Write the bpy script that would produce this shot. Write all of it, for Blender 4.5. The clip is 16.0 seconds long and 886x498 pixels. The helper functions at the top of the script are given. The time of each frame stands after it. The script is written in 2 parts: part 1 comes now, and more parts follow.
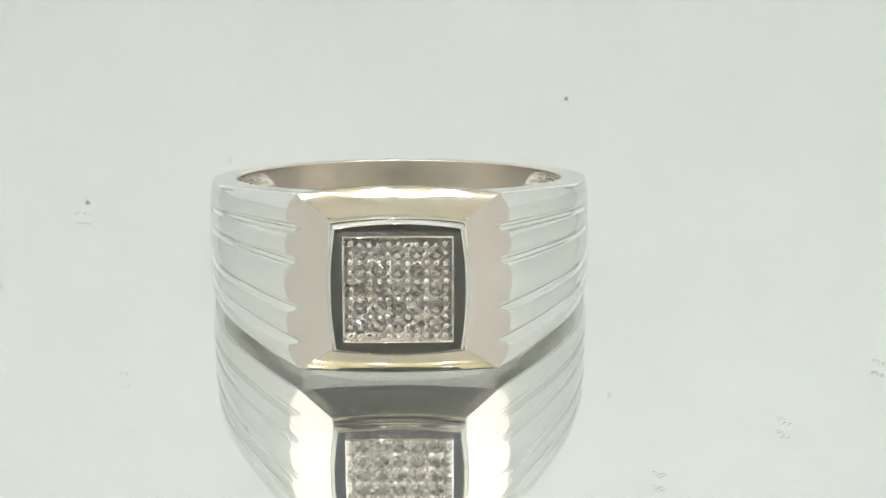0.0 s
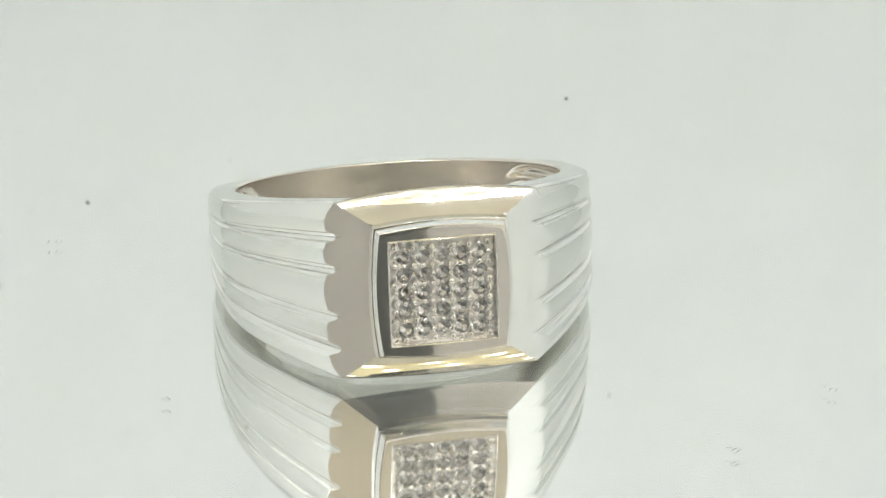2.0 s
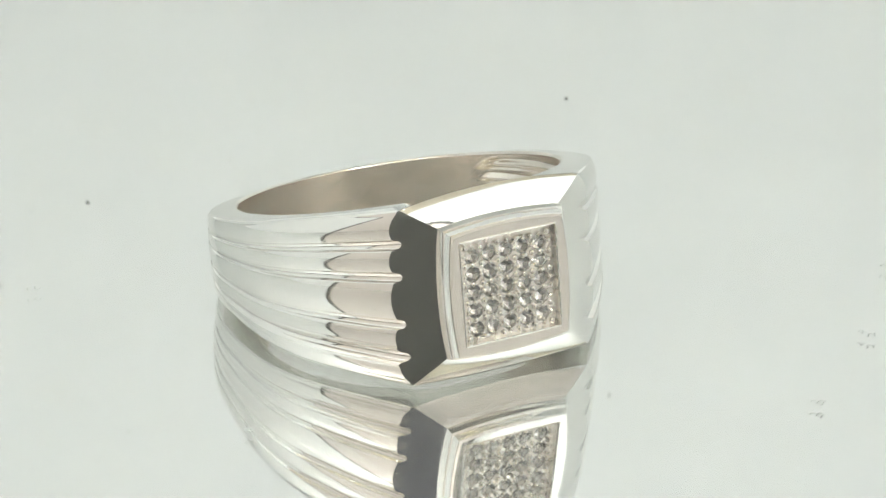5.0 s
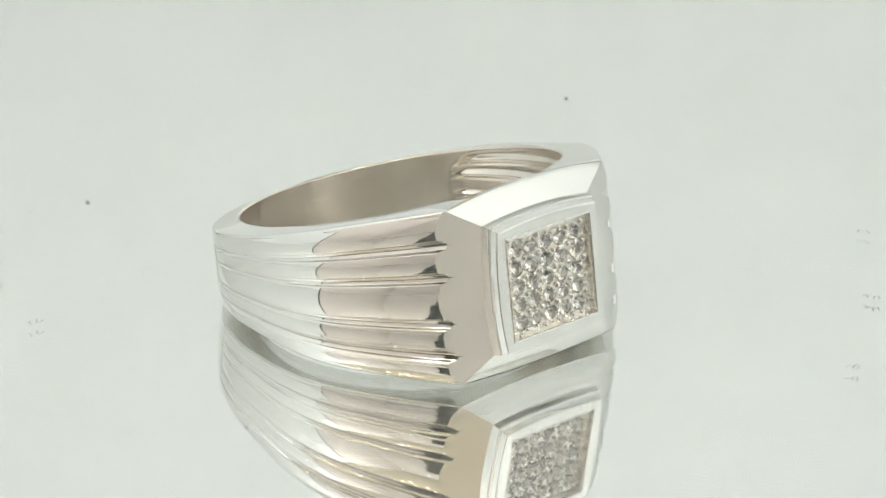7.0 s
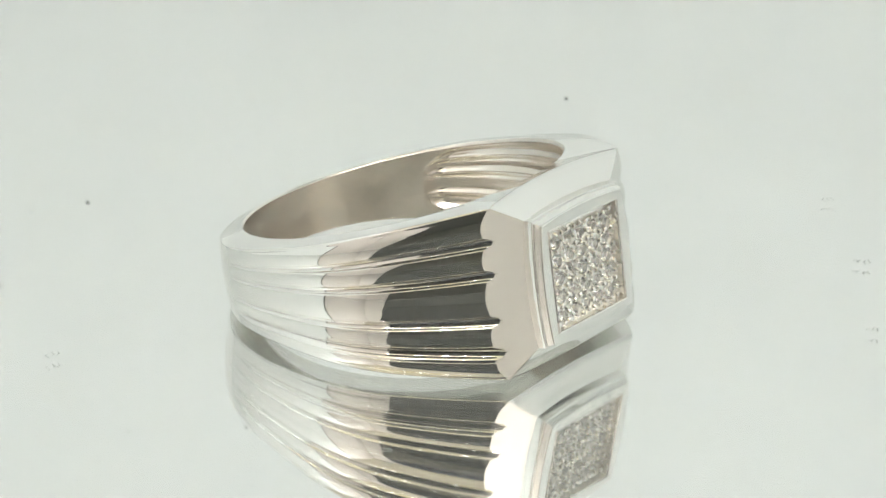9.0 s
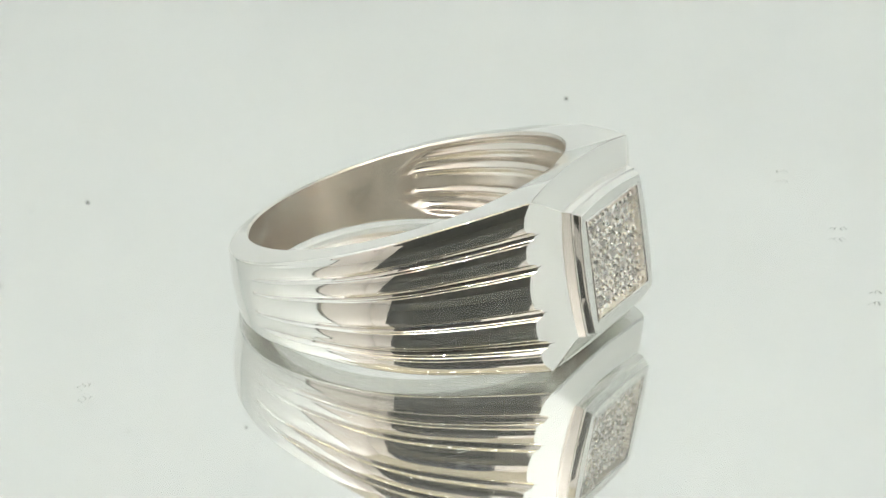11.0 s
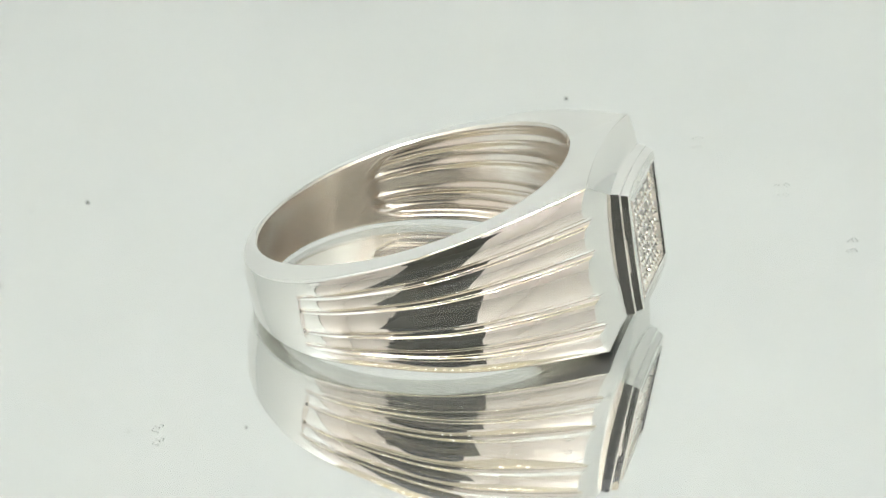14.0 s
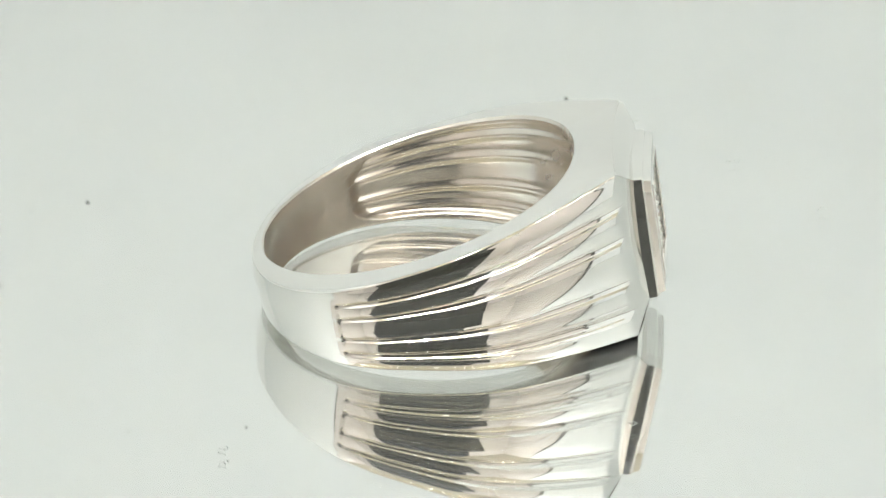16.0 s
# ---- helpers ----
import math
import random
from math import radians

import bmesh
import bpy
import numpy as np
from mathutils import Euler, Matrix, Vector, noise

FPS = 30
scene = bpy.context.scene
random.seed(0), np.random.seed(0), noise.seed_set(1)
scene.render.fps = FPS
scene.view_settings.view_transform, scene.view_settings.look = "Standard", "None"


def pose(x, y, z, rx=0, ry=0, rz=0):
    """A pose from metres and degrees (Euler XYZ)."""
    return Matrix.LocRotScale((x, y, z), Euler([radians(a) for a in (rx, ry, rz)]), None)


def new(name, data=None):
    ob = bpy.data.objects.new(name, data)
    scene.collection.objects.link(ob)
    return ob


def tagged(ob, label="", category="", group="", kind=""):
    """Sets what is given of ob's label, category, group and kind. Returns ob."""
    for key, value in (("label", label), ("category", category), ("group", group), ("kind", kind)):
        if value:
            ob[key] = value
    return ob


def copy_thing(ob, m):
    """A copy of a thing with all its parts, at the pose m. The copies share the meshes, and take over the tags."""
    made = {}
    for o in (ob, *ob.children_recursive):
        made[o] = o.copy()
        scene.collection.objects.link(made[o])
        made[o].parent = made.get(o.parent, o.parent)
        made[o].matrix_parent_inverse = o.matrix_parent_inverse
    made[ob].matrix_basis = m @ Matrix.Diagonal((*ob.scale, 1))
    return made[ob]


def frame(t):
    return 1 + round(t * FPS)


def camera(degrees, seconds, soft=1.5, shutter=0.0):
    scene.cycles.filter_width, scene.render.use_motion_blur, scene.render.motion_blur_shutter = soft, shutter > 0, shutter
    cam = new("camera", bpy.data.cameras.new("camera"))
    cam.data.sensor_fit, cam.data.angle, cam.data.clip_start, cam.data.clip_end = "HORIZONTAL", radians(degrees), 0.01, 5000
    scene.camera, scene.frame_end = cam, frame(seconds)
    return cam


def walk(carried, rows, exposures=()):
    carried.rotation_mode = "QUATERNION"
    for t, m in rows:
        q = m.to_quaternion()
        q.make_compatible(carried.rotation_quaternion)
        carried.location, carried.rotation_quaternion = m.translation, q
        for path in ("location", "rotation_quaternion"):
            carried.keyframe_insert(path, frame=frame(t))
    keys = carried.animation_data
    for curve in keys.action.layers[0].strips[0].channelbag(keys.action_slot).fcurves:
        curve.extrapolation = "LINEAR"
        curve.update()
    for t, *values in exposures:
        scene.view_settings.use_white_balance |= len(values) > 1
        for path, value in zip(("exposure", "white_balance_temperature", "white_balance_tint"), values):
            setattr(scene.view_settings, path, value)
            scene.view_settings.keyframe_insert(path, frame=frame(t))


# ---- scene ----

# All ring dimensions are in ring units; K turns a ring unit into metres (bore 19.8 mm across).
K = 3.15e-5
FLOOR = -55.0            # top of the mirror glass in ring units below the level of the optical axis at the turntable axis
PITCH = 25.46
DIST = 4500.0

# ---- camera: it stands still ----
cam = camera(19.8, 16.0, soft=1.5)
EYE = (0.0, -DIST * K, (DIST * math.tan(radians(PITCH)) - FLOOR) * K)
CAMERA_POSE = pose(*EYE, 90 - PITCH, 0, -0.27)
walk(cam, [(0.0, CAMERA_POSE), (16.0, CAMERA_POSE)])

TURN_RATE = 5.265        # degrees per second, anticlockwise from above
TURN_START = 0.4
TILT = 9.2               # the ring leans back on its wide head
RING_AT = (-64.0, 0.0, 50.0)

# ---- light: a closed light tent with strips of small lamps under its roof ----
world = bpy.data.worlds.new("world")
scene.world = world
world.use_nodes = True
world.node_tree.nodes["Background"].inputs[0].default_value = (0.62, 0.60, 0.57, 1)
world.node_tree.nodes["Background"].inputs[1].default_value = 0.8
LED_POWER = 562.0
scene.view_settings.exposure = 0.0
scene.cycles.max_bounces, scene.cycles.glossy_bounces, scene.cycles.transmission_bounces = 24, 16, 16


# ---- materials ----
def material(name, color, rough=0.5, metal=0.0, vary=0.0, scale=200.0, bump=0.0, rough_vary=0.0, spec=0.5):
    mat = bpy.data.materials.new(name)
    mat.use_nodes = True
    nt = mat.node_tree
    b = nt.nodes["Principled BSDF"]
    b.inputs["Base Color"].default_value = (*color, 1)
    b.inputs["Roughness"].default_value = rough
    b.inputs["Metallic"].default_value = metal
    b.inputs["Specular IOR Level"].default_value = spec
    if vary or bump or rough_vary:
        co = nt.nodes.new("ShaderNodeTexCoord")
        n1 = nt.nodes.new("ShaderNodeTexNoise")
        n1.inputs["Scale"].default_value = scale
        n1.inputs["Detail"].default_value = 5
        nt.links.new(co.outputs["Object"], n1.inputs["Vector"])
        n2 = nt.nodes.new("ShaderNodeTexNoise")
        n2.inputs["Scale"].default_value = scale * 0.11
        n2.inputs["Detail"].default_value = 3
        nt.links.new(co.outputs["Object"], n2.inputs["Vector"])
        avg = nt.nodes.new("ShaderNodeMath")
        avg.operation = "ADD"
        nt.links.new(n1.outputs["Fac"], avg.inputs[0])
        nt.links.new(n2.outputs["Fac"], avg.inputs[1])
        if vary:
            ramp = nt.nodes.new("ShaderNodeMapRange")
            ramp.inputs["From Min"].default_value = 0.6
            ramp.inputs["From Max"].default_value = 1.4
            ramp.inputs["To Min"].default_value = 1 - vary
            ramp.inputs["To Max"].default_value = 1 + vary
            nt.links.new(avg.outputs[0], ramp.inputs["Value"])
            mul = nt.nodes.new("ShaderNodeVectorMath")
            mul.operation = "SCALE"
            mul.inputs[0].default_value = color
            nt.links.new(ramp.outputs[0], mul.inputs["Scale"])
            nt.links.new(mul.outputs[0], b.inputs["Base Color"])
        if rough_vary:
            rr = nt.nodes.new("ShaderNodeMapRange")
            rr.inputs["From Min"].default_value = 0.7
            rr.inputs["From Max"].default_value = 1.3
            rr.inputs["To Min"].default_value = max(0.0, rough - rough_vary)
            rr.inputs["To Max"].default_value = rough + rough_vary
            nt.links.new(avg.outputs[0], rr.inputs["Value"])
            nt.links.new(rr.outputs[0], b.inputs["Roughness"])
        if bump:
            bp = nt.nodes.new("ShaderNodeBump")
            bp.inputs["Strength"].default_value = 1.0
            bp.inputs["Distance"].default_value = bump
            nt.links.new(n1.outputs["Fac"], bp.inputs["Height"])
            nt.links.new(bp.outputs[0], b.inputs["Normal"])
    return mat


SILVER = material("polished_white_gold", (0.86, 0.845, 0.815), 0.04, 1.0, rough_vary=0.02, scale=900)
BORE_METAL = material("bore_white_gold", (0.77, 0.72, 0.66), 0.23, 1.0, rough_vary=0.06, scale=420, bump=9e-6)
PAVE_METAL = material("pave_white_gold", (0.90, 0.875, 0.83), 0.27, 1.0, vary=0.08, rough_vary=0.06, scale=2500, bump=3e-6)
TENT = material("white_tent_fabric", (0.785, 0.815, 0.808), 0.8, vary=0.02, scale=60)
# the warm light of the room beyond the tent, put into a grey
FRONT = material("warm_grey_room", (0.66, 0.62, 0.58), 0.85, vary=0.03, scale=40)
# roof front: the lamps' warm light is put into its cream
WARM_ROOF = material("warm_lit_roof", (0.80, 0.745, 0.60), 0.85, vary=0.03, scale=40)
BLACK = material("black_glass", (0.060, 0.060, 0.052), 0.5, vary=0.06, scale=60)
HOLDER = material("black_rubber", (0.072, 0.072, 0.061), 0.7, vary=0.06, scale=90)
# near black for the unseen shape that darkens the ring's reflections
MIRRORED_DARK = material("mirrored_dark", (0.014, 0.015, 0.018), 0.9, vary=0.08, scale=300)
BASE = material("white_tent_base", (0.78, 0.79, 0.77), 0.6, vary=0.03, scale=50, bump=2e-5)
RIM = material("turntable_plastic", (0.75, 0.75, 0.73), 0.35, vary=0.03, scale=80)
# board of the lamp strips; the yellow glow round the lamps is in its colour
STRIP = material("glow_yellow_board", (0.85, 0.74, 0.45), 0.5, vary=0.05, scale=120)
SCRATCH = material("scuffed_mirror", (0.42, 0.45, 0.42), 0.6, vary=0.1, scale=3000)


def mirror_material():
    """The silvering under the acrylic, slightly green."""
    return material("silvering", (0.882, 0.890, 0.878), 0.012, 1.0, vary=0.006, scale=60)


def cover_material():
    """Clear acrylic under a faint film of dust."""
    mat = bpy.data.materials.new("clear_acrylic")
    mat.use_nodes = True
    nt = mat.node_tree
    b = nt.nodes["Principled BSDF"]
    b.inputs["Base Color"].default_value = (1, 1, 1, 1)
    b.inputs["Roughness"].default_value = 0.0
    b.inputs["IOR"].default_value = 1.49
    b.inputs["Transmission Weight"].default_value = 1.0
    d = nt.nodes.new("ShaderNodeBsdfDiffuse")
    d.inputs["Color"].default_value = (0.8, 0.81, 0.8, 1)
    mix = nt.nodes.new("ShaderNodeMixShader")
    co = nt.nodes.new("ShaderNodeTexCoord")
    n = nt.nodes.new("ShaderNodeTexNoise")
    n.inputs["Scale"].default_value = 45
    n.inputs["Detail"].default_value = 4
    nt.links.new(co.outputs["Object"], n.inputs["Vector"])
    mr = nt.nodes.new("ShaderNodeMapRange")
    mr.inputs["To Min"].default_value = 0.02
    mr.inputs["To Max"].default_value = 0.05
    nt.links.new(n.outputs["Fac"], mr.inputs["Value"])
    nt.links.new(mr.outputs[0], mix.inputs[0])
    nt.links.new(b.outputs[0], mix.inputs[1])
    nt.links.new(d.outputs[0], mix.inputs[2])
    nt.links.new(mix.outputs[0], nt.nodes["Material Output"].inputs[0])
    return mat


def stone_material():
    mat = bpy.data.materials.new("clear_stone")
    mat.use_nodes = True
    b = mat.node_tree.nodes["Principled BSDF"]
    b.inputs["Base Color"].default_value = (0.97, 0.97, 0.97, 1)
    b.inputs["Roughness"].default_value = 0.02
    b.inputs["IOR"].default_value = 1.9
    b.inputs["Transmission Weight"].default_value = 1.0
    return mat


def lamp_material():
    mat = bpy.data.materials.new("lamp_glow")
    mat.use_nodes = True
    b = mat.node_tree.nodes["Principled BSDF"]
    b.inputs["Base Color"].default_value = (0.9, 0.85, 0.6, 1)
    b.inputs["Emission Color"].default_value = (0.984, 1.0, 0.996, 1)
    b.inputs["Emission Strength"].default_value = LED_POWER
    return mat


def speck_material():
    """Lint on the lens: dense in its middle, fading to nothing at its edge."""
    mat = bpy.data.materials.new("lens_dust")
    mat.use_nodes = True
    nt = mat.node_tree
    b = nt.nodes["Principled BSDF"]
    b.inputs["Base Color"].default_value = (0.10, 0.105, 0.09, 1)
    b.inputs["Roughness"].default_value = 0.9
    info = nt.nodes.new("ShaderNodeObjectInfo")
    co = nt.nodes.new("ShaderNodeTexCoord")
    g = nt.nodes.new("ShaderNodeTexGradient")
    g.gradient_type = "QUADRATIC_SPHERE"
    nt.links.new(co.outputs["Object"], g.inputs["Vector"])
    m = nt.nodes.new("ShaderNodeMath")
    m.operation = "MULTIPLY"
    nt.links.new(g.outputs["Fac"], m.inputs[0])
    nt.links.new(info.outputs["Alpha"], m.inputs[1])
    nt.links.new(m.outputs[0], b.inputs["Alpha"])
    return mat


MIRROR, COVER, STONE, LAMP, SPECK = mirror_material(), cover_material(), stone_material(), lamp_material(), speck_material()


# ---- mesh helpers ----
def part(name, bm, mat, parent=None, label="", sharp=None):
    me = bpy.data.meshes.new(name)
    bm.to_mesh(me)
    bm.free()
    me.materials.append(mat)
    if sharp is not None:
        for p in me.polygons:
            p.use_smooth = True
        me.set_sharp_from_angle(angle=radians(sharp))
    ob = new(name, me)
    if parent is not None:
        ob.parent = parent
    if label:
        ob["label"] = label
    return ob


def box(bm, lo, hi, bevel=0.0, seg=2):
    m = Matrix.LocRotScale([(a + b) / 2 for a, b in zip(lo, hi)], None, [b - a for a, b in zip(lo, hi)])
    made = bmesh.ops.create_cube(bm, size=1, matrix=m)["verts"]
    if bevel:
        edges = {e for v in made for e in v.link_edges}
        bmesh.ops.bevel(bm, geom=list(edges), offset=bevel, segments=seg, affect="EDGES", profile=0.5)


def grid_faces(bm, rows, closed=False):
    """rows: a list of rows of coordinates, all of one length; quads between neighbours."""
    vs = [[bm.verts.new(c) for c in r] for r in rows]
    n = len(vs)
    for i in range(n if closed else n - 1):
        a, b = vs[i], vs[(i + 1) % n]
        for j in range(len(a) - 1):
            bm.faces.new((a[j], a[j + 1], b[j + 1], b[j]))
    return vs


# ---- the ring: plan of its outer wall, left half, from the head back to the middle of the shank ----
CORNER = Vector((-206.0, -379.0))
FACET = math.tan(radians(24.0))      # slope of the side facets of the head
INNER_EDGE = 122.0
FACET_TOP = -389.0 - FACET * (183.0 - INNER_EDGE)


def outer_path():
    """The wall turns slowly behind the head, faster at the side of the finger: heading by arc length, then the round back."""
    turn = ((0.0, 49.5), (180.0, 58.0), (360.0, 84.5), (465.0, 90.0))
    p, step = CORNER.copy(), 1.0
    d1 = Vector((-math.cos(radians(49.5)), math.sin(radians(49.5))))
    pts = [p - d1 * k for k in (60.0, 45.0, 30.0, 20.0, 10.0)]
    run = [p.copy()]
    for i in range(465):
        q = (i + 0.5) * step
        a = next(n0 + (n1 - n0) * (q - q0) / (q1 - q0) for (q0, n0), (q1, n1) in zip(turn, turn[1:]) if q0 <= q <= q1)
        p = p + Vector((-math.cos(radians(a)), math.sin(radians(a)))) * step
        run.append(p.copy())
    end, goal = run[-1] - CORNER, Vector((-370.0, 38.0)) - CORNER
    pts += [CORNER + Vector(((r - CORNER).x * goal.x / end.x, (r - CORNER).y * goal.y / end.y)) for r in run]
    for i in range(1, 241):
        w = radians(90) * i / 240
        pts.append(Vector((-370.0 * math.cos(w), 38 + 303.0 * math.sin(w))))
    return pts


PATH = outer_path()
LENGTH = [0.0]
for p, q in zip(PATH, PATH[1:]):
    LENGTH.append(LENGTH[-1] + (q - p).length)


def along(s):
    """Point and outward normal at the arc length s of the outer path."""
    s = min(max(s, 0.0), LENGTH[-1])
    lo = min(int(np.searchsorted(LENGTH, s, side="right")) - 1, len(LENGTH) - 2)
    f = (s - LENGTH[lo]) / (LENGTH[lo + 1] - LENGTH[lo])
    p = PATH[lo].lerp(PATH[lo + 1], f)

    def direction(i):
        a, b = PATH[max(i - 4, 0)], PATH[min(i + 4, len(PATH) - 1)]
        return (b - a).normalized()

    t = direction(lo).lerp(direction(lo + 1), f).normalized()
    return p, Vector((-t.y, t.x))


S_CORNER = LENGTH[5]
S_STEP = min((abs(p.y - 130), l) for p, l in zip(PATH, LENGTH) if p.x < 0)[1]
S_END = LENGTH[-1]
GROOVES = (0.64, 0.26, -0.30, -0.69)
BACK_HALF, HEAD_HALF = 50.0, 160.0
BULGE = {1: 13.0, -1: 8.5}     # bow of the upper and lower edge of the head
SETBACK = {1: 9.0, -1: 3.0}   # and how far its middle lies behind the corners


def half_height(y):
    return BACK_HALF + (348.0 - y) * (HEAD_HALF - BACK_HALF) / (348.0 + 389.0)


def wall_height(y):
    """The outer wall is lower than the bore: the side faces are slightly domed."""
    return half_height(y) - 7.0 * math.exp(-((y - 10.0) / 210.0) ** 2) - 3.0 * smooth(100, 300, y)


def lift(y):
    """The upper edge of the shoulders climbs a little towards the head."""
    return 10.0 * min(max((348.0 - y) / 737.0, 0.0), 1.2) ** 2


def wall_z(z, y):
    return z * (wall_height(y) - EDGE) + lift(y) * (z + 1) / 2


def smooth(a, b, x):
    t = min(max((x - a) / (b - a), 0.0), 1.0)
    return t * t * (3 - 2 * t)


def groove_depth(z):
    """Depth below the crest of the panels at the relative height z (-1 to 1), at the head."""
    d = 0.0
    for g in GROOVES:
        k = abs(z - g)
        d = max(d, 5.0 * (1 - smooth(0.034, 0.076, k)))
        d -= 1.6 * math.exp(-((k - 0.098) / 0.019) ** 2)      # raised lips
    edges = [-1.0, *sorted(GROOVES), 1.0]
    for lo, hi in zip(edges, edges[1:]):
        if lo <= z <= hi:
            u = (z - (lo + hi) / 2) / ((hi - lo) / 2)
            d += 5.2 * u * u
    return d + 4.2 * z * z


def facet_start(z):
    """Arc length at which the wall, sunk by its groove, meets the plane of the side facet."""
    d, lo, hi = groove_depth(z), 0.0, S_CORNER + 60

    def gap(s):
        p, n = along(s)
        p = p - n * d
        return p.y - (-389.0 + FACET * -(p.x + 183.0))

    for _ in range(40):
        mid = (lo + hi) / 2
        if gap(mid) < 0:
            lo = mid
        else:
            hi = mid
    return (lo + hi) / 2


def bore_radius(w):
    """w: angle from the front. The bore is a little flattened behind the head."""
    return 314.0 - 14.0 * max(0.0, math.cos(w)) ** 6


def bore_point(w, z):
    """Inside of the band at the angle w from the front and the relative height z: hollowed behind both shoulders, with soft ribs."""
    r = bore_radius(w)
    y = -r * math.cos(w)
    start = 196.0 - 34.0 * abs(z / 0.8) ** 4
    zone = (1 - smooth(start - 34, start, y)) * (1 - smooth(0.88, 0.97, math.cos(w)))
    inside = 1 - smooth(0.76, 0.90, abs(z))
    rib = max(math.exp(-((z - g) / 0.085) ** 2) for g in GROOVES)
    r += 0.9 * noise.noise(Vector((6.0 * math.sin(w), 6.0 * math.cos(w), 1.6 * z)))
    r += zone * inside * (16.0 - 6.0 * rib) + 4.0 * smooth(0.93, 1.0, abs(z)) ** 2
    return (r * math.sin(w), -r * math.cos(w), z * (half_height(y) + 4.0 * smooth(-40, 300, -y)))


def wall_rows():
    """Relative heights of the wall's rows: coarse on the panels, fine over the grooves and their lips."""
    rows = set()
    for i in range(101):
        z = -1 + 0.02 * i
        if all(abs(z - g) > 0.135 for g in GROOVES):
            rows.add(round(z, 4))
    for g in GROOVES:
        rows |= {round(g + 0.004 * k, 4) for k in range(-33, 34) if abs(g + 0.004 * k) < 1}
    return sorted(rows)


ROWS = wall_rows()
EDGE = 6.0


def wall_columns():
    """Columns of the outer wall of the left half: for each one a list of points from bottom to top."""
    starts = {z: facet_start(z) for z in ROWS}
    cols = []
    stations = [i / 64 for i in range(65)]
    for u in stations:
        col = []
        for z in ROWS:
            s = starts[z] + (S_STEP - starts[z]) * u
            p, n = along(s)
            fade = 1.0 - 0.55 * smooth(0.2, 0.9, u) - 0.3 * smooth(0.93, 1.0, u)
            p = p - n * (groove_depth(z) * fade + 1.6 * smooth(0.5, 1, u))
            col.append((p.x, p.y, wall_z(z, p.y)))
        cols.append(col)
    for i in range(0, 41):
        s = S_STEP + 3 + (S_END - S_STEP - 3) * i / 40
        p, n = along(s)
        crown = 3.0
        cols.append([(p.x - n.x * crown * z * z, p.y - n.y * crown * z * z, wall_z(z, p.y)) for z in ROWS])
    return cols


def to_metres(bm):
    bmesh.ops.scale(bm, vec=(K, K, K), verts=bm.verts)


def build_band(ring):
    left = wall_columns()
    right = [[(-x, y, z) for x, y, z in c] for c in reversed(left[:-1])]
    cols = left + right
    bm = bmesh.new()
    walls = grid_faces(bm, cols)

    # rounded edge, flat side face and bore, all the way round
    rims = []
    for c in cols:
        for_side = []
        for sgn, (x, y, z) in ((-1, c[0]), (1, c[-1])):
            r = Vector((x, y))
            inward = -r.normalized()
            if c is cols[0] or c is cols[-1]:        # at the head the edge stays in the facet's plane
                inward = Vector((-math.copysign(math.cos(math.atan(FACET)), x), -math.sin(math.atan(FACET))))
            h = wall_height(y) + (lift(y) if sgn > 0 else 0.0)
            arc = []
            for k in (0.17, 0.33, 0.5, 0.67, 0.83, 1.0):
                a = radians(90) * k
                q = r + inward * EDGE * (1 - math.cos(a))
                arc.append((q.x, q.y, sgn * (h - EDGE + EDGE * math.sin(a))))
            for_side.append(arc)
        rims.append(for_side)
    # front run along the head's edge, bowed outward in its middle
    front = []
    first, last = cols[-1], cols[0]
    n_front = 32
    for i in range(1, n_front):
        f = i / n_front
        x = first[-1][0] + (last[-1][0] - first[-1][0]) * f
        y = first[-1][1]
        front.append((x, y, 1 - (x / first[-1][0]) ** 2))
    stations = []
    for c, r in zip(cols, rims):
        stations.append((r[0][-1], r[1][-1]))
    corner_y, corner_h, corner_low = stations[0][1][1], stations[0][1][2], stations[0][0][2]
    for x, y, bow in front:
        stations.append(((x, corner_y + bow * SETBACK[-1], corner_low - bow * BULGE[-1]), (x, corner_y + bow * SETBACK[1], corner_h + bow * BULGE[1])))
    # arcs
    for side in (0, 1):
        edge_col = 0 if side == 0 else -1
        prev = [w[edge_col] for w in walls]
        for k in range(6):
            cur = [bm.verts.new(r[side][k]) for r in rims]
            for j in range(len(cur) - 1):
                bm.faces.new((prev[j], prev[j + 1], cur[j + 1], cur[j]))
            prev = cur
    # side faces from the outer rim to the bore
    ins_at = []
    for lo, hi in stations:
        w = math.atan2(hi[0], -hi[1])
        ins_at.append((bore_point(w, -1), bore_point(w, 1)))
    for side in (0, 1):
        outs = [bm.verts.new(s[side]) for s in stations]
        ins = [bm.verts.new(c[side]) for c in ins_at]
        n = len(outs)
        for j in range(n):
            bm.faces.new((outs[j], outs[(j + 1) % n], ins[(j + 1) % n], ins[j]))
    bmesh.ops.remove_doubles(bm, verts=bm.verts, dist=0.02)
    bmesh.ops.recalc_face_normals(bm, faces=bm.faces)
    to_metres(bm)
    band = part("band", bm, SILVER, ring, sharp=42)
    bm = bmesh.new()
    grid_faces(bm, [[bore_point(2 * math.pi * i / 320, -1 + j / 56) for j in range(113)] for i in range(320)], closed=True)
    bmesh.ops.recalc_face_normals(bm, faces=bm.faces)
    bmesh.ops.reverse_faces(bm, faces=bm.faces)
    to_metres(bm)
    part("bore", bm, BORE_METAL, ring, "hollowed ribbed inside of the band", sharp=40)
    return cols, rims


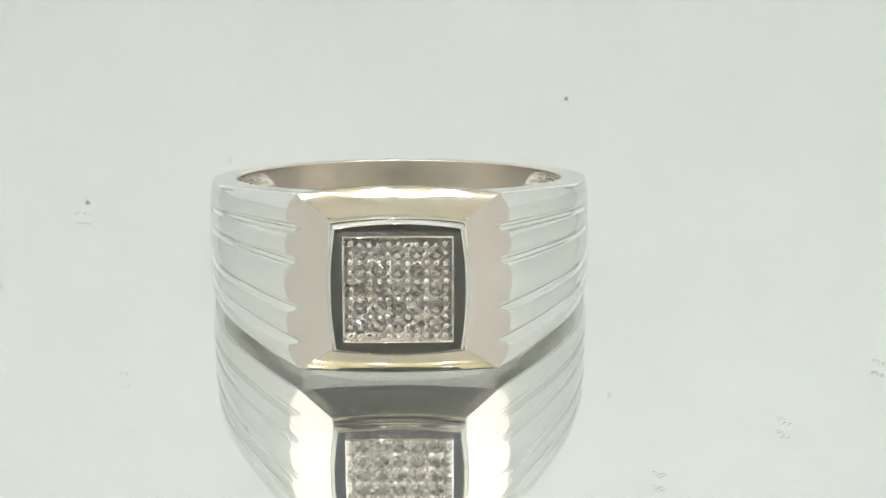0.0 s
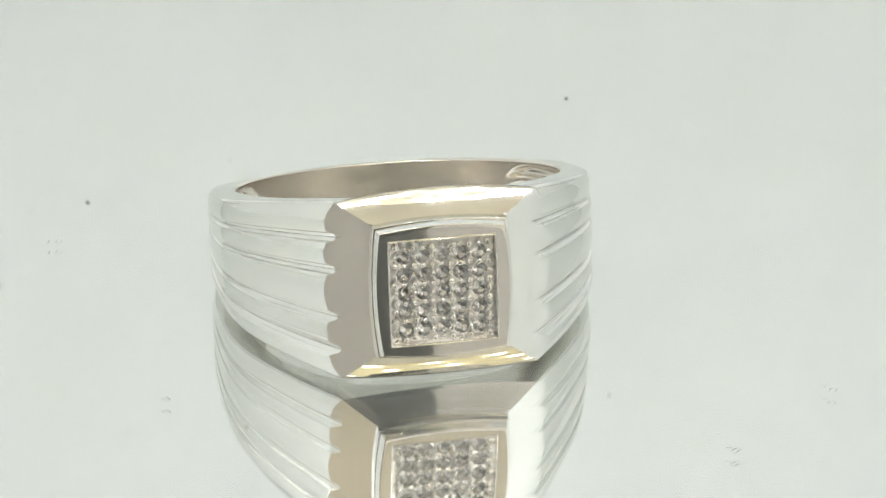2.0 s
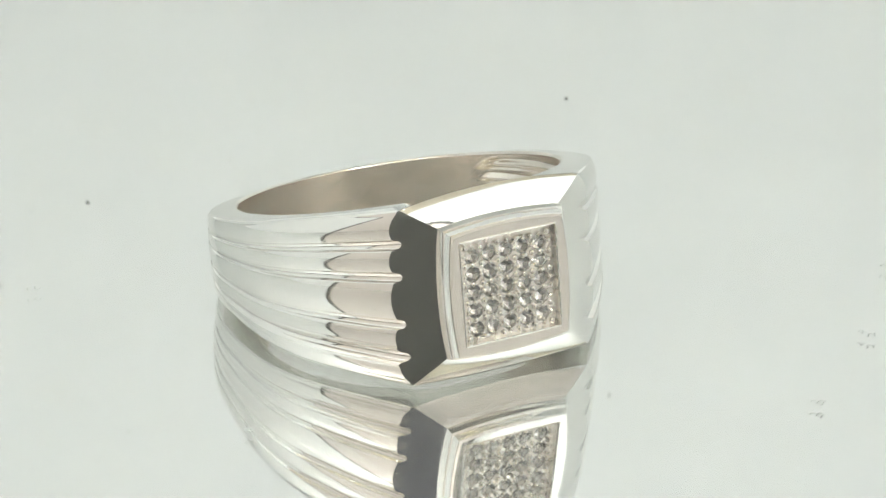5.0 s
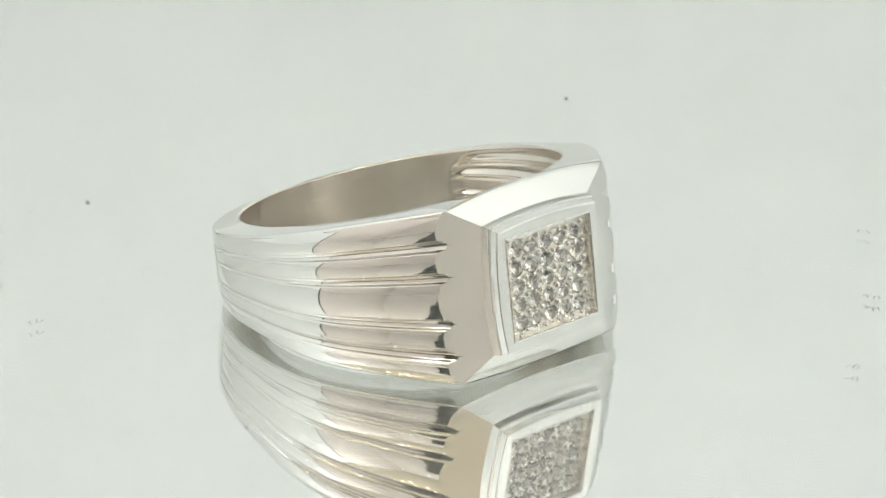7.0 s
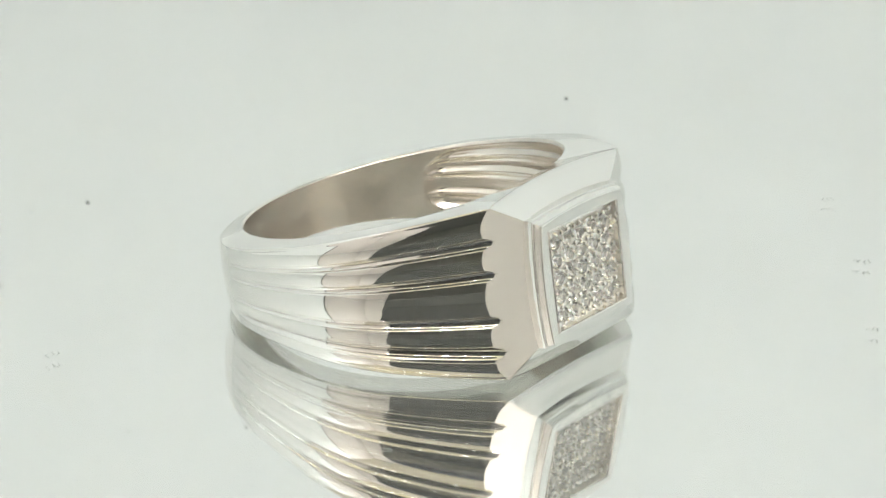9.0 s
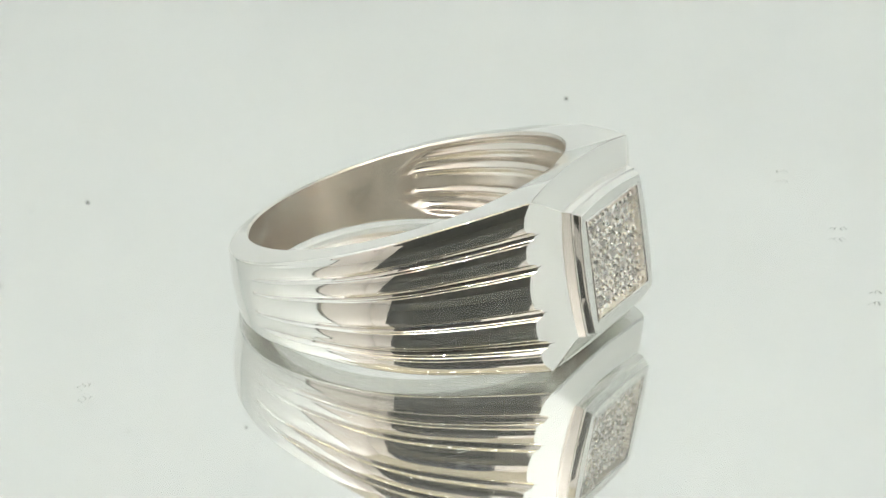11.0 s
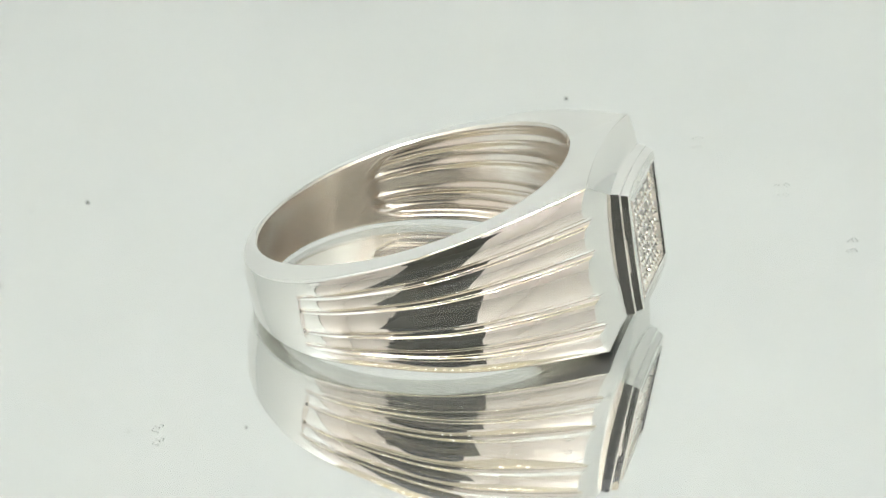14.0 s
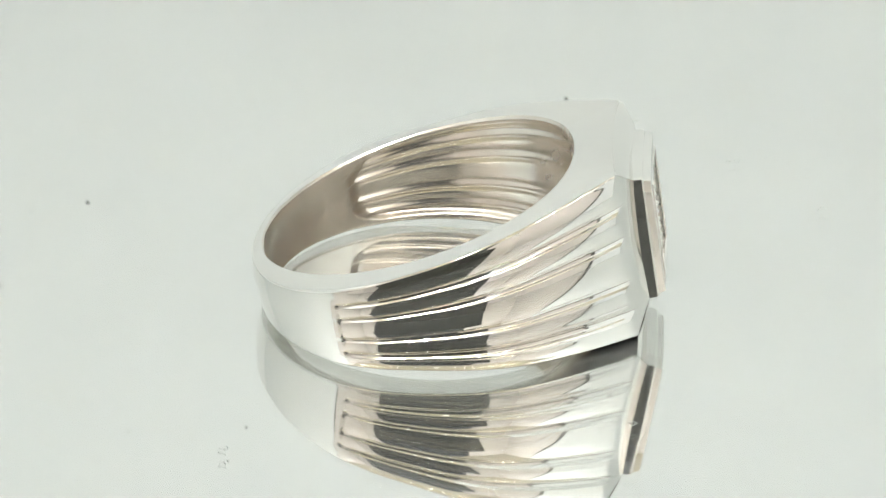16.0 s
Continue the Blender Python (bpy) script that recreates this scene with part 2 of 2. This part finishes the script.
def cushion(half, bow, n=16):
    """Outline of a square with bowed sides, anticlockwise seen from the front, four runs of n points."""
    out = []
    for side in range(4):
        for i in range(n):
            u = -1 + 2 * i / n
            a, b = half * u, half + bow * (1 - u * u)
            out.append(((a, -b), (b, a), (-a, b), (-b, -a))[side])
    return out


RIM_Y, PLATE_Y = -448.0, -435.0
PAVE_DROP = -3.5     # the sunken plate sits a little lower than its frame
ZC = 8.0     # the setting sits a touch above the middle of the head


def build_head(ring, cols, rims):
    bm = bmesh.new()
    low, high = rims[0]
    ends = {1: high[-1][2], -1: low[-1][2]}
    # scalloped side facets: one plane each, with a small fan into each rounded corner
    for sgn in (1, -1):
        outer = [bm.verts.new((sgn * x, y, z)) for x, y, z in cols[0]]
        inner = []
        for i in range(33):
            u = -1 + i / 16
            bow = 8 * (1 - u * u)
            inner.append(bm.verts.new((sgn * -(INNER_EDGE + bow), FACET_TOP + FACET * bow, INNER_EDGE * u + ZC)))
        bm.faces.new(outer + inner[::-1])
        for arc, start, tip in ((high, outer[-1], inner[-1]), (low, outer[0], inner[0])):
            prev = start
            for x, y, z in arc:
                cur = bm.verts.new((sgn * x, y, z))
                bm.faces.new((prev, cur, tip))
                prev = cur
    # upper and lower facets between the bowed edge and the setting
    x0, y0 = abs(high[-1][0]), high[-1][1]
    for sgn in (1, -1):
        rows = []
        for i in range(33):
            u = -1 + 2 * i / 32
            bow = 1 - u * u
            p = (x0 * u, y0 + SETBACK[sgn] * bow, ends[sgn] + sgn * BULGE[sgn] * bow)
            q = (INNER_EDGE * u, FACET_TOP + FACET * 8 * bow, sgn * (INNER_EDGE + 8 * bow) + ZC)
            row = []
            for f in (0, 0.03, 0.06, 0.1, 0.2, 0.3, 0.4, 0.5, 0.6, 0.7, 0.8, 0.9, 1):
                crest = -1.0 * smooth(0, 0.08, f) * (1 - f) - 0.9 * math.sin(math.pi * f)
                row.append((p[0] + (q[0] - p[0]) * f, p[1] + (q[1] - p[1]) * f + crest, p[2] + (q[2] - p[2]) * f))
            rows.append(row)
        grid_faces(bm, rows)
    bmesh.ops.remove_doubles(bm, verts=bm.verts, dist=0.01)
    bmesh.ops.triangulate(bm, faces=[f for f in bm.faces if len(f.verts) > 4])
    bmesh.ops.recalc_face_normals(bm, faces=bm.faces)
    to_metres(bm)
    head = part("head", bm, SILVER, ring, "stepped square head with scalloped facets", sharp=14)
    for p in head.data.polygons:
        if abs(p.normal.x) > 0.3:        # the side facets are flat
            p.use_smooth = False


def build_bezel(ring):
    bm = bmesh.new()
    def turn(half, y, r, n=4):
        """Rounded outer edge of radius r: from the wall at (half, y + r) to the ledge at (half - r, y)."""
        return [(half - r + r * math.cos(radians(90) * k / n), y + r - r * math.sin(radians(90) * k / n)) for k in range(n + 1)]

    profile = [(INNER_EDGE + 0.5, FACET_TOP + 5), (INNER_EDGE - 0.2, FACET_TOP - 6)]
    profile += turn(INNER_EDGE - 1.0, FACET_TOP - 17.0, 2.2)
    profile += [(117.6, FACET_TOP - 17.3), (117.0, FACET_TOP - 18.0), (114.6, RIM_Y + 5.0)]
    profile += turn(114.0, RIM_Y, 3.0, 5)
    levels = [(half, 8 + 0.12 * (INNER_EDGE - half), y) for half, y in profile]
    levels += [(106.5, 9.5, RIM_Y), (99.0, 0.8, RIM_Y), (98.3, 0.6, RIM_Y - 1.6), (97.4, 0.5, RIM_Y - 2.2), (96.5, 0.4, RIM_Y - 1.6),
               (95.8, 0.3, RIM_Y + 0.5), (95.6, 0.3, RIM_Y + 2.5)]
    rows = []
    for half, bow, y in levels:
        rows.append([(x, y, z + ZC) for x, z in cushion(half, bow)])
    grid_faces(bm, [list(r) for r in zip(*rows)], closed=True)
    bmesh.ops.recalc_face_normals(bm, faces=bm.faces)
    to_metres(bm)
    part("bezel", bm, SILVER, ring, "raised polished frame with bowed sides", sharp=24)
    bm = bmesh.new()
    rows = [[(x, y, z + ZC) for x, z in cushion(half, 0.3)] for half, y in ((95.65, RIM_Y + 2.2), (95.4, RIM_Y + 5.0), (95.0, PLATE_Y + 1.0), (93.5, PLATE_Y + 6.0))]
    grid_faces(bm, [list(r) for r in zip(*rows)], closed=True)
    bmesh.ops.recalc_face_normals(bm, faces=bm.faces)
    to_metres(bm)
    part("setting_wall", bm, PAVE_METAL, ring, "satin inner wall of the sunken setting", sharp=30)


PITCH_STONE = 34.0


def build_pave(ring):
    bm = bmesh.new()
    n = 92
    rows = []
    for i in range(n + 1):
        row = []
        for j in range(n + 1):
            x, z = -96 + 192 * i / n, -96 + 192 * j / n
            cx = round(x / PITCH_STONE) * PITCH_STONE
            cz = round(z / PITCH_STONE) * PITCH_STONE
            d = math.hypot(x - cx, z - cz) if max(abs(cx), abs(cz)) < 70 else 99
            sink = 13.5 * (1 - smooth(11.5, 15.0, d))
            rough = 1.0 * noise.noise(Vector((x * 0.12, z * 0.12, 3.0)))
            row.append((x, PLATE_Y + sink + rough, z + ZC + PAVE_DROP))
        rows.append(row)
    grid_faces(bm, rows)
    bmesh.ops.recalc_face_normals(bm, faces=bm.faces)
    to_metres(bm)
    part("pave_plate", bm, PAVE_METAL, ring, "recessed plate drilled for rows of stones", sharp=50)


def stone_mesh():
    bm = bmesh.new()
    r = 14.6
    for radius, depth, n, turn in ((0.54, -5.0, 8, 0.5), (0.77, -3.2, 8, 0.0), (1.0, -0.3, 16, 0.5), (1.0, 0.3, 16, 0.5), (0.60, 4.7, 16, 0.0), (0.0, 11.2, 1, 0.0)):
        for i in range(n):
            a = 2 * math.pi * (i + turn) / n
            bm.verts.new((radius * r * math.sin(a), depth, radius * r * math.cos(a)))
    bmesh.ops.convex_hull(bm, input=bm.verts)
    bmesh.ops.recalc_face_normals(bm, faces=bm.faces)
    to_metres(bm)
    me = bpy.data.meshes.new("stone")
    bm.to_mesh(me)
    bm.free()
    me.materials.append(STONE)
    return me


def bead_mesh():
    bm = bmesh.new()
    bmesh.ops.create_uvsphere(bm, u_segments=10, v_segments=7, radius=1.0)
    to_metres(bm)
    me = bpy.data.meshes.new("bead")
    bm.to_mesh(me)
    bm.free()
    for p in me.polygons:
        p.use_smooth = True
    me.materials.append(SILVER)
    return me


def build_stones(ring):
    rng = random.Random(7)
    me, bead = stone_mesh(), bead_mesh()
    for i in range(5):
        for j in range(5):
            ob = new("stone", me)
            ob.parent = ring
            x, z = (i - 2) * PITCH_STONE, (j - 2) * PITCH_STONE + ZC + PAVE_DROP
            ob.location = (x * K, (PLATE_Y + 0.5) * K, z * K)
            ob.rotation_euler = (radians(rng.uniform(-9, 9)), radians(rng.uniform(0, 45)), radians(rng.uniform(-9, 9)))
    for i in range(11):
        for j in range(11):
            if i % 2 and j % 2:
                continue
            corner = i % 2 == 0 and j % 2 == 0
            x = (i - 5) * PITCH_STONE / 2 + rng.uniform(-1.5, 1.5)
            z = (j - 5) * PITCH_STONE / 2 + rng.uniform(-1.5, 1.5)
            ob = new("bead", bead)
            ob.parent = ring
            r = rng.uniform(5.6, 6.5) if corner else rng.uniform(4.4, 5.4)
            wide = 1.0
            turn = 0.0
            if rng.random() < 0.08:
                wide, turn = rng.uniform(1.5, 2.0), rng.uniform(-40, 40)
            ob.location = (x * K, (PLATE_Y - 1.5) * K, (z + ZC + PAVE_DROP) * K)
            ob.rotation_euler = (0, radians(turn), 0)
            ob.scale = (r * wide, r * 1.1, r)


def build_ring():
    ring = new("ring")
    tagged(ring, "polished white gold ring with fluted shoulders and square pave stone head", "ring")
    cols, rims = build_band(ring)
    build_head(ring, cols, rims)
    build_bezel(ring)
    build_pave(ring)
    build_stones(ring)
    return ring


# ---- turntable with its mirror ----
def disc(bm, r, z0, z1, n=128, bevel=0.0):
    outline = [(r - bevel, z0), (r, z0 + bevel), (r, z1 - bevel), (r - bevel, z1)] if bevel else [(r, z0), (r, z1)]
    rows = []
    for i in range(n):
        a = 2 * math.pi * i / n
        rows.append([(q * math.cos(a), q * math.sin(a), z) for q, z in outline])
    vs = grid_faces(bm, rows, closed=True)
    bm.faces.new([v[-1] for v in vs])
    bm.faces.new([v[0] for v in reversed(vs)])
    bmesh.ops.recalc_face_normals(bm, faces=bm.faces)


def build_turntable():
    table = new("turntable")
    tagged(table, "slowly turning round display turntable with a silvered mirror top", "turntable")
    bm = bmesh.new()
    disc(bm, 0.0922, -0.0013, 0.0, bevel=0.0002)
    part("cover", bm, COVER, table, "clear acrylic sheet over the silvering", sharp=30)
    bm = bmesh.new()
    disc(bm, 0.0918, -0.0012, -0.0010)
    part("silvering", bm, MIRROR, table, "silvered mirror layer", sharp=30)
    bm = bmesh.new()
    disc(bm, 0.095, -0.016, -0.0014, bevel=0.001)
    part("base", bm, RIM, table, "white plastic turntable base", sharp=30)
    # scuffs on the sheet: little groups of curved strokes
    rng = random.Random(3)
    for radius, angle, strokes in ((855, 316, 4), (778, 158, 3), (862, 296, 3), (694, 216, 2), (898, 335, 3)):
        bm = bmesh.new()
        for k in range(strokes):
            a0 = rng.uniform(-40, 40)
            cx, cy, length = rng.uniform(-6, 6), (k - strokes / 2) * 9 + rng.uniform(-2, 2), rng.uniform(12, 24)
            rows = []
            for i in range(9):
                u = i / 8 - 0.5
                x, y = cx + length * u, cy + 14 * u * u + 3 * math.sin(7 * u + k)
                half = 1.1 * (1 - (2 * u) ** 2) + 0.25
                rows.append([(x, y - half, 0.2), (x, y, 0.9), (x, y + half, 0.2)])
            grid_faces(bm, rows)
        to_metres(bm)
        ob = part("scuff", bm, SCRATCH, table, "faint curved scuff marks")
        a = radians(angle)
        ob.location = (radius * K * math.cos(a), radius * K * math.sin(a), 0.0)
        ob.rotation_euler = (0, 0, a + 1.2)
    return table


# ---- the tent round it ----
X0, X1, Y0, Y1, Z0, Z1 = -0.150, 0.150, -0.215, 0.150, -0.0165, 0.235
THICK = 0.004
YM = -0.094        # the tent's opening
YF = 0.040        # the back edge of the warm-tinted front of the roof


def wall(name, lo, hi, mat, label):
    bm = bmesh.new()
    box(bm, lo, hi)
    return tagged(part(name, bm, mat), label, "wall", kind="structure")


def build_tent():
    tagged(wall("floor", (X0 - THICK, Y0 - THICK, Z0 - THICK), (X1 + THICK, Y1 + THICK, Z0), BASE, "white floor of a small photo light tent"), category="floor")
    tagged(wall("ceiling", (X0 - THICK, YF, Z1), (X1 + THICK, Y1 + THICK, Z1 + THICK), TENT, "white fabric roof of the light tent"), category="ceiling")
    wall("wall_back", (X0, Y1, Z0), (X1, Y1 + THICK, Z1), TENT, "white fabric back wall of the light tent")
    wall("wall_left", (X0 - THICK, YM, Z0), (X0, Y1, Z1), TENT, "white fabric side wall of the light tent")
    wall("wall_right", (X1, YM, Z0), (X1 + THICK, Y1, Z1), TENT, "white fabric side wall of the light tent")
    # unseen panels added in place of the room beyond the opening
    wall("room_front", (X0, Y0 - THICK, Z0), (X1, Y0, Z1), FRONT, "warm grey panel standing in for the room before the light tent")
    wall("room_left", (X0 - THICK, Y0, Z0), (X0, YM, Z1), FRONT, "warm grey panel standing in for the room beside the tent opening")
    wall("room_right", (X1, Y0, Z0), (X1 + THICK, YM, Z1), FRONT, "warm grey panel standing in for the room beside the tent opening")
    wall("roof_front", (X0 - THICK, Y0 - THICK, Z1), (X1 + THICK, YF, Z1 + THICK), WARM_ROOF, "front of the tent roof, warm lamp light put into its cream colour")
    for name, lo, hi in (("frame_left", (X0, YM - 0.001, Z0), (X0 + 0.002, YM + 0.001, Z1)), ("frame_right", (X1 - 0.002, YM - 0.001, Z0), (X1, YM + 0.001, Z1))):
        tagged(wall(name, lo, hi, HOLDER, "dark seam edging the tent opening"), category="trim")


def build_lamp_strip():
    strip = new("lamp_strip")
    tagged(strip, "strip of small warm white lamps under the tent roof", "lamp", group="lamp strips")
    bm = bmesh.new()
    box(bm, (-0.112, -0.0055, -0.0025), (0.112, 0.0055, 0.0), 0.0004)
    part("board", bm, STRIP, strip)
    bm = bmesh.new()
    box(bm, (-0.0013, -0.0013, -0.0031), (0.0013, 0.0013, -0.0024), 0.0002)
    first = part("lamp", bm, LAMP, strip, "small warm white lamp, lit")
    n = 16
    for i in range(n):
        ob = first if i == 0 else new("lamp", first.data)
        ob.parent = strip
        ob.location = (-0.106 + 0.212 * i / (n - 1), 0, 0)
        ob["label"] = "small warm white lamp, lit"
    return strip


def build_phone():
    """The filming phone: only its dark mirror image shows, and the lint on its lens glass."""
    phone = new("phone")
    phone.matrix_basis = CAMERA_POSE
    tagged(phone, "black phone filming from a dark holder", "phone")
    bm = bmesh.new()
    box(bm, (-0.067, -0.034, 0.004), (0.054, 0.036, 0.012), 0.003)
    part("body", bm, BLACK, phone)
    for x, y, size, dense, stretch in DUST:
        ob = new("dust_speck", SPECK_MESH)
        ob.parent = phone
        d = 0.02
        f = 784 / math.tan(radians(19.8 / 2))
        ob.location = ((x - 784) / f * d, (441 - y) / f * d, -d)
        ob.scale = (size / f * d, size * stretch / f * d, size / f * d)
        ob.rotation_euler = (0, 0, x)
        ob.color = (1, 1, 1, dense)
    # assumed block, unseen itself, sized to the dark zones mirrored in the ring
    holder = new("phone_holder")
    tagged(holder, "assumed dark rubber block holding the phone, sized by the dark reflections", "holder")
    bm = bmesh.new()
    box(bm, (-0.074, -0.175, Z0), (0.0575, -0.163, 0.052), 0.003)
    part("upright", bm, HOLDER, holder)
    # unseen dark shape with round shoulders, set towards one side, added to darken reflections
    bm = bmesh.new()
    rim = [(-0.076, 0.050), (0.036, 0.050)]
    for cx, cz, r, a0 in ((0.006, 0.166, 0.030, 0), (-0.040, 0.150, 0.036, 90)):
        rim += [(cx + r * math.cos(radians(a0 + 90 * k / 10)), cz + r * math.sin(radians(a0 + 90 * k / 10))) for k in range(11)]
    sides = [[bm.verts.new((x, y, z)) for x, z in rim] for y in (-0.171, -0.164)]
    for i in range(len(rim)):
        j = (i + 1) % len(rim)
        bm.faces.new((sides[0][i], sides[0][j], sides[1][j], sides[1][i]))
    bm.faces.new(sides[0][::-1])
    bm.faces.new(sides[1])
    bmesh.ops.recalc_face_normals(bm, faces=bm.faces)
    part("dark_shape", bm, MIRRORED_DARK, holder, "unseen dark shape added above the phone for the ring's dark reflections")
    bm = bmesh.new()
    box(bm, (-0.082, -0.190, Z0), (0.064, -0.150, Z0 + 0.008), 0.002)
    part("foot", bm, HOLDER, holder)


def speck_mesh():
    bm = bmesh.new()
    bmesh.ops.create_circle(bm, cap_ends=True, radius=1.0, segments=14)
    me = bpy.data.meshes.new("dust_speck")
    bm.to_mesh(me)
    bm.free()
    me.materials.append(SPECK)
    return me


SPECK_MESH = speck_mesh()
DUST = ((1002, 175, 8, 0.7, 1.0), (155, 359, 8, 0.65, 1.1), (407, 284, 7, 0.28, 1.0), (55, 376, 7, 0.3, 1.0),
        (436, 757, 7, 0.5, 1.0), (228, 764, 7, 0.3, 1.0), (1079, 700, 12, 0.25, 0.6), (380, 230, 8, 0.13, 0.8),
        (62, 285, 10, 0.13, 1.2), (129, 408, 8, 0.18, 1.0), (190, 225, 7, 0.11, 1.0), (2, 506, 8, 0.3, 1.0),
        (186, 88, 8, 0.16, 1.0), (30, 213, 8, 0.13, 1.0), (1441, 401, 9, 0.16, 1.0), (176, 70, 7, 0.10, 1.2))

build_tent()
strip = build_lamp_strip()
strip.location = (0, -0.080, Z1)
for y in (-0.096, -0.112):
    copy_thing(strip, Matrix.Translation((0, y, Z1)))
build_phone()
turntable = build_turntable()
ring = build_ring()


def ring_pose(t):
    return (pose(0, 0, 0, 0, 0, TURN_START + TURN_RATE * t)
            @ pose(RING_AT[0] * K, RING_AT[1] * K, (RING_AT[2] - FLOOR) * K, -TILT, 0, 0))


def motions():
    steps = [i * 0.5 for i in range(33)]
    walk(turntable, [(t, pose(0, 0, 0, 0, 0, TURN_START + TURN_RATE * t)) for t in steps])
    walk(ring, [(t, ring_pose(t)) for t in steps])


motions()
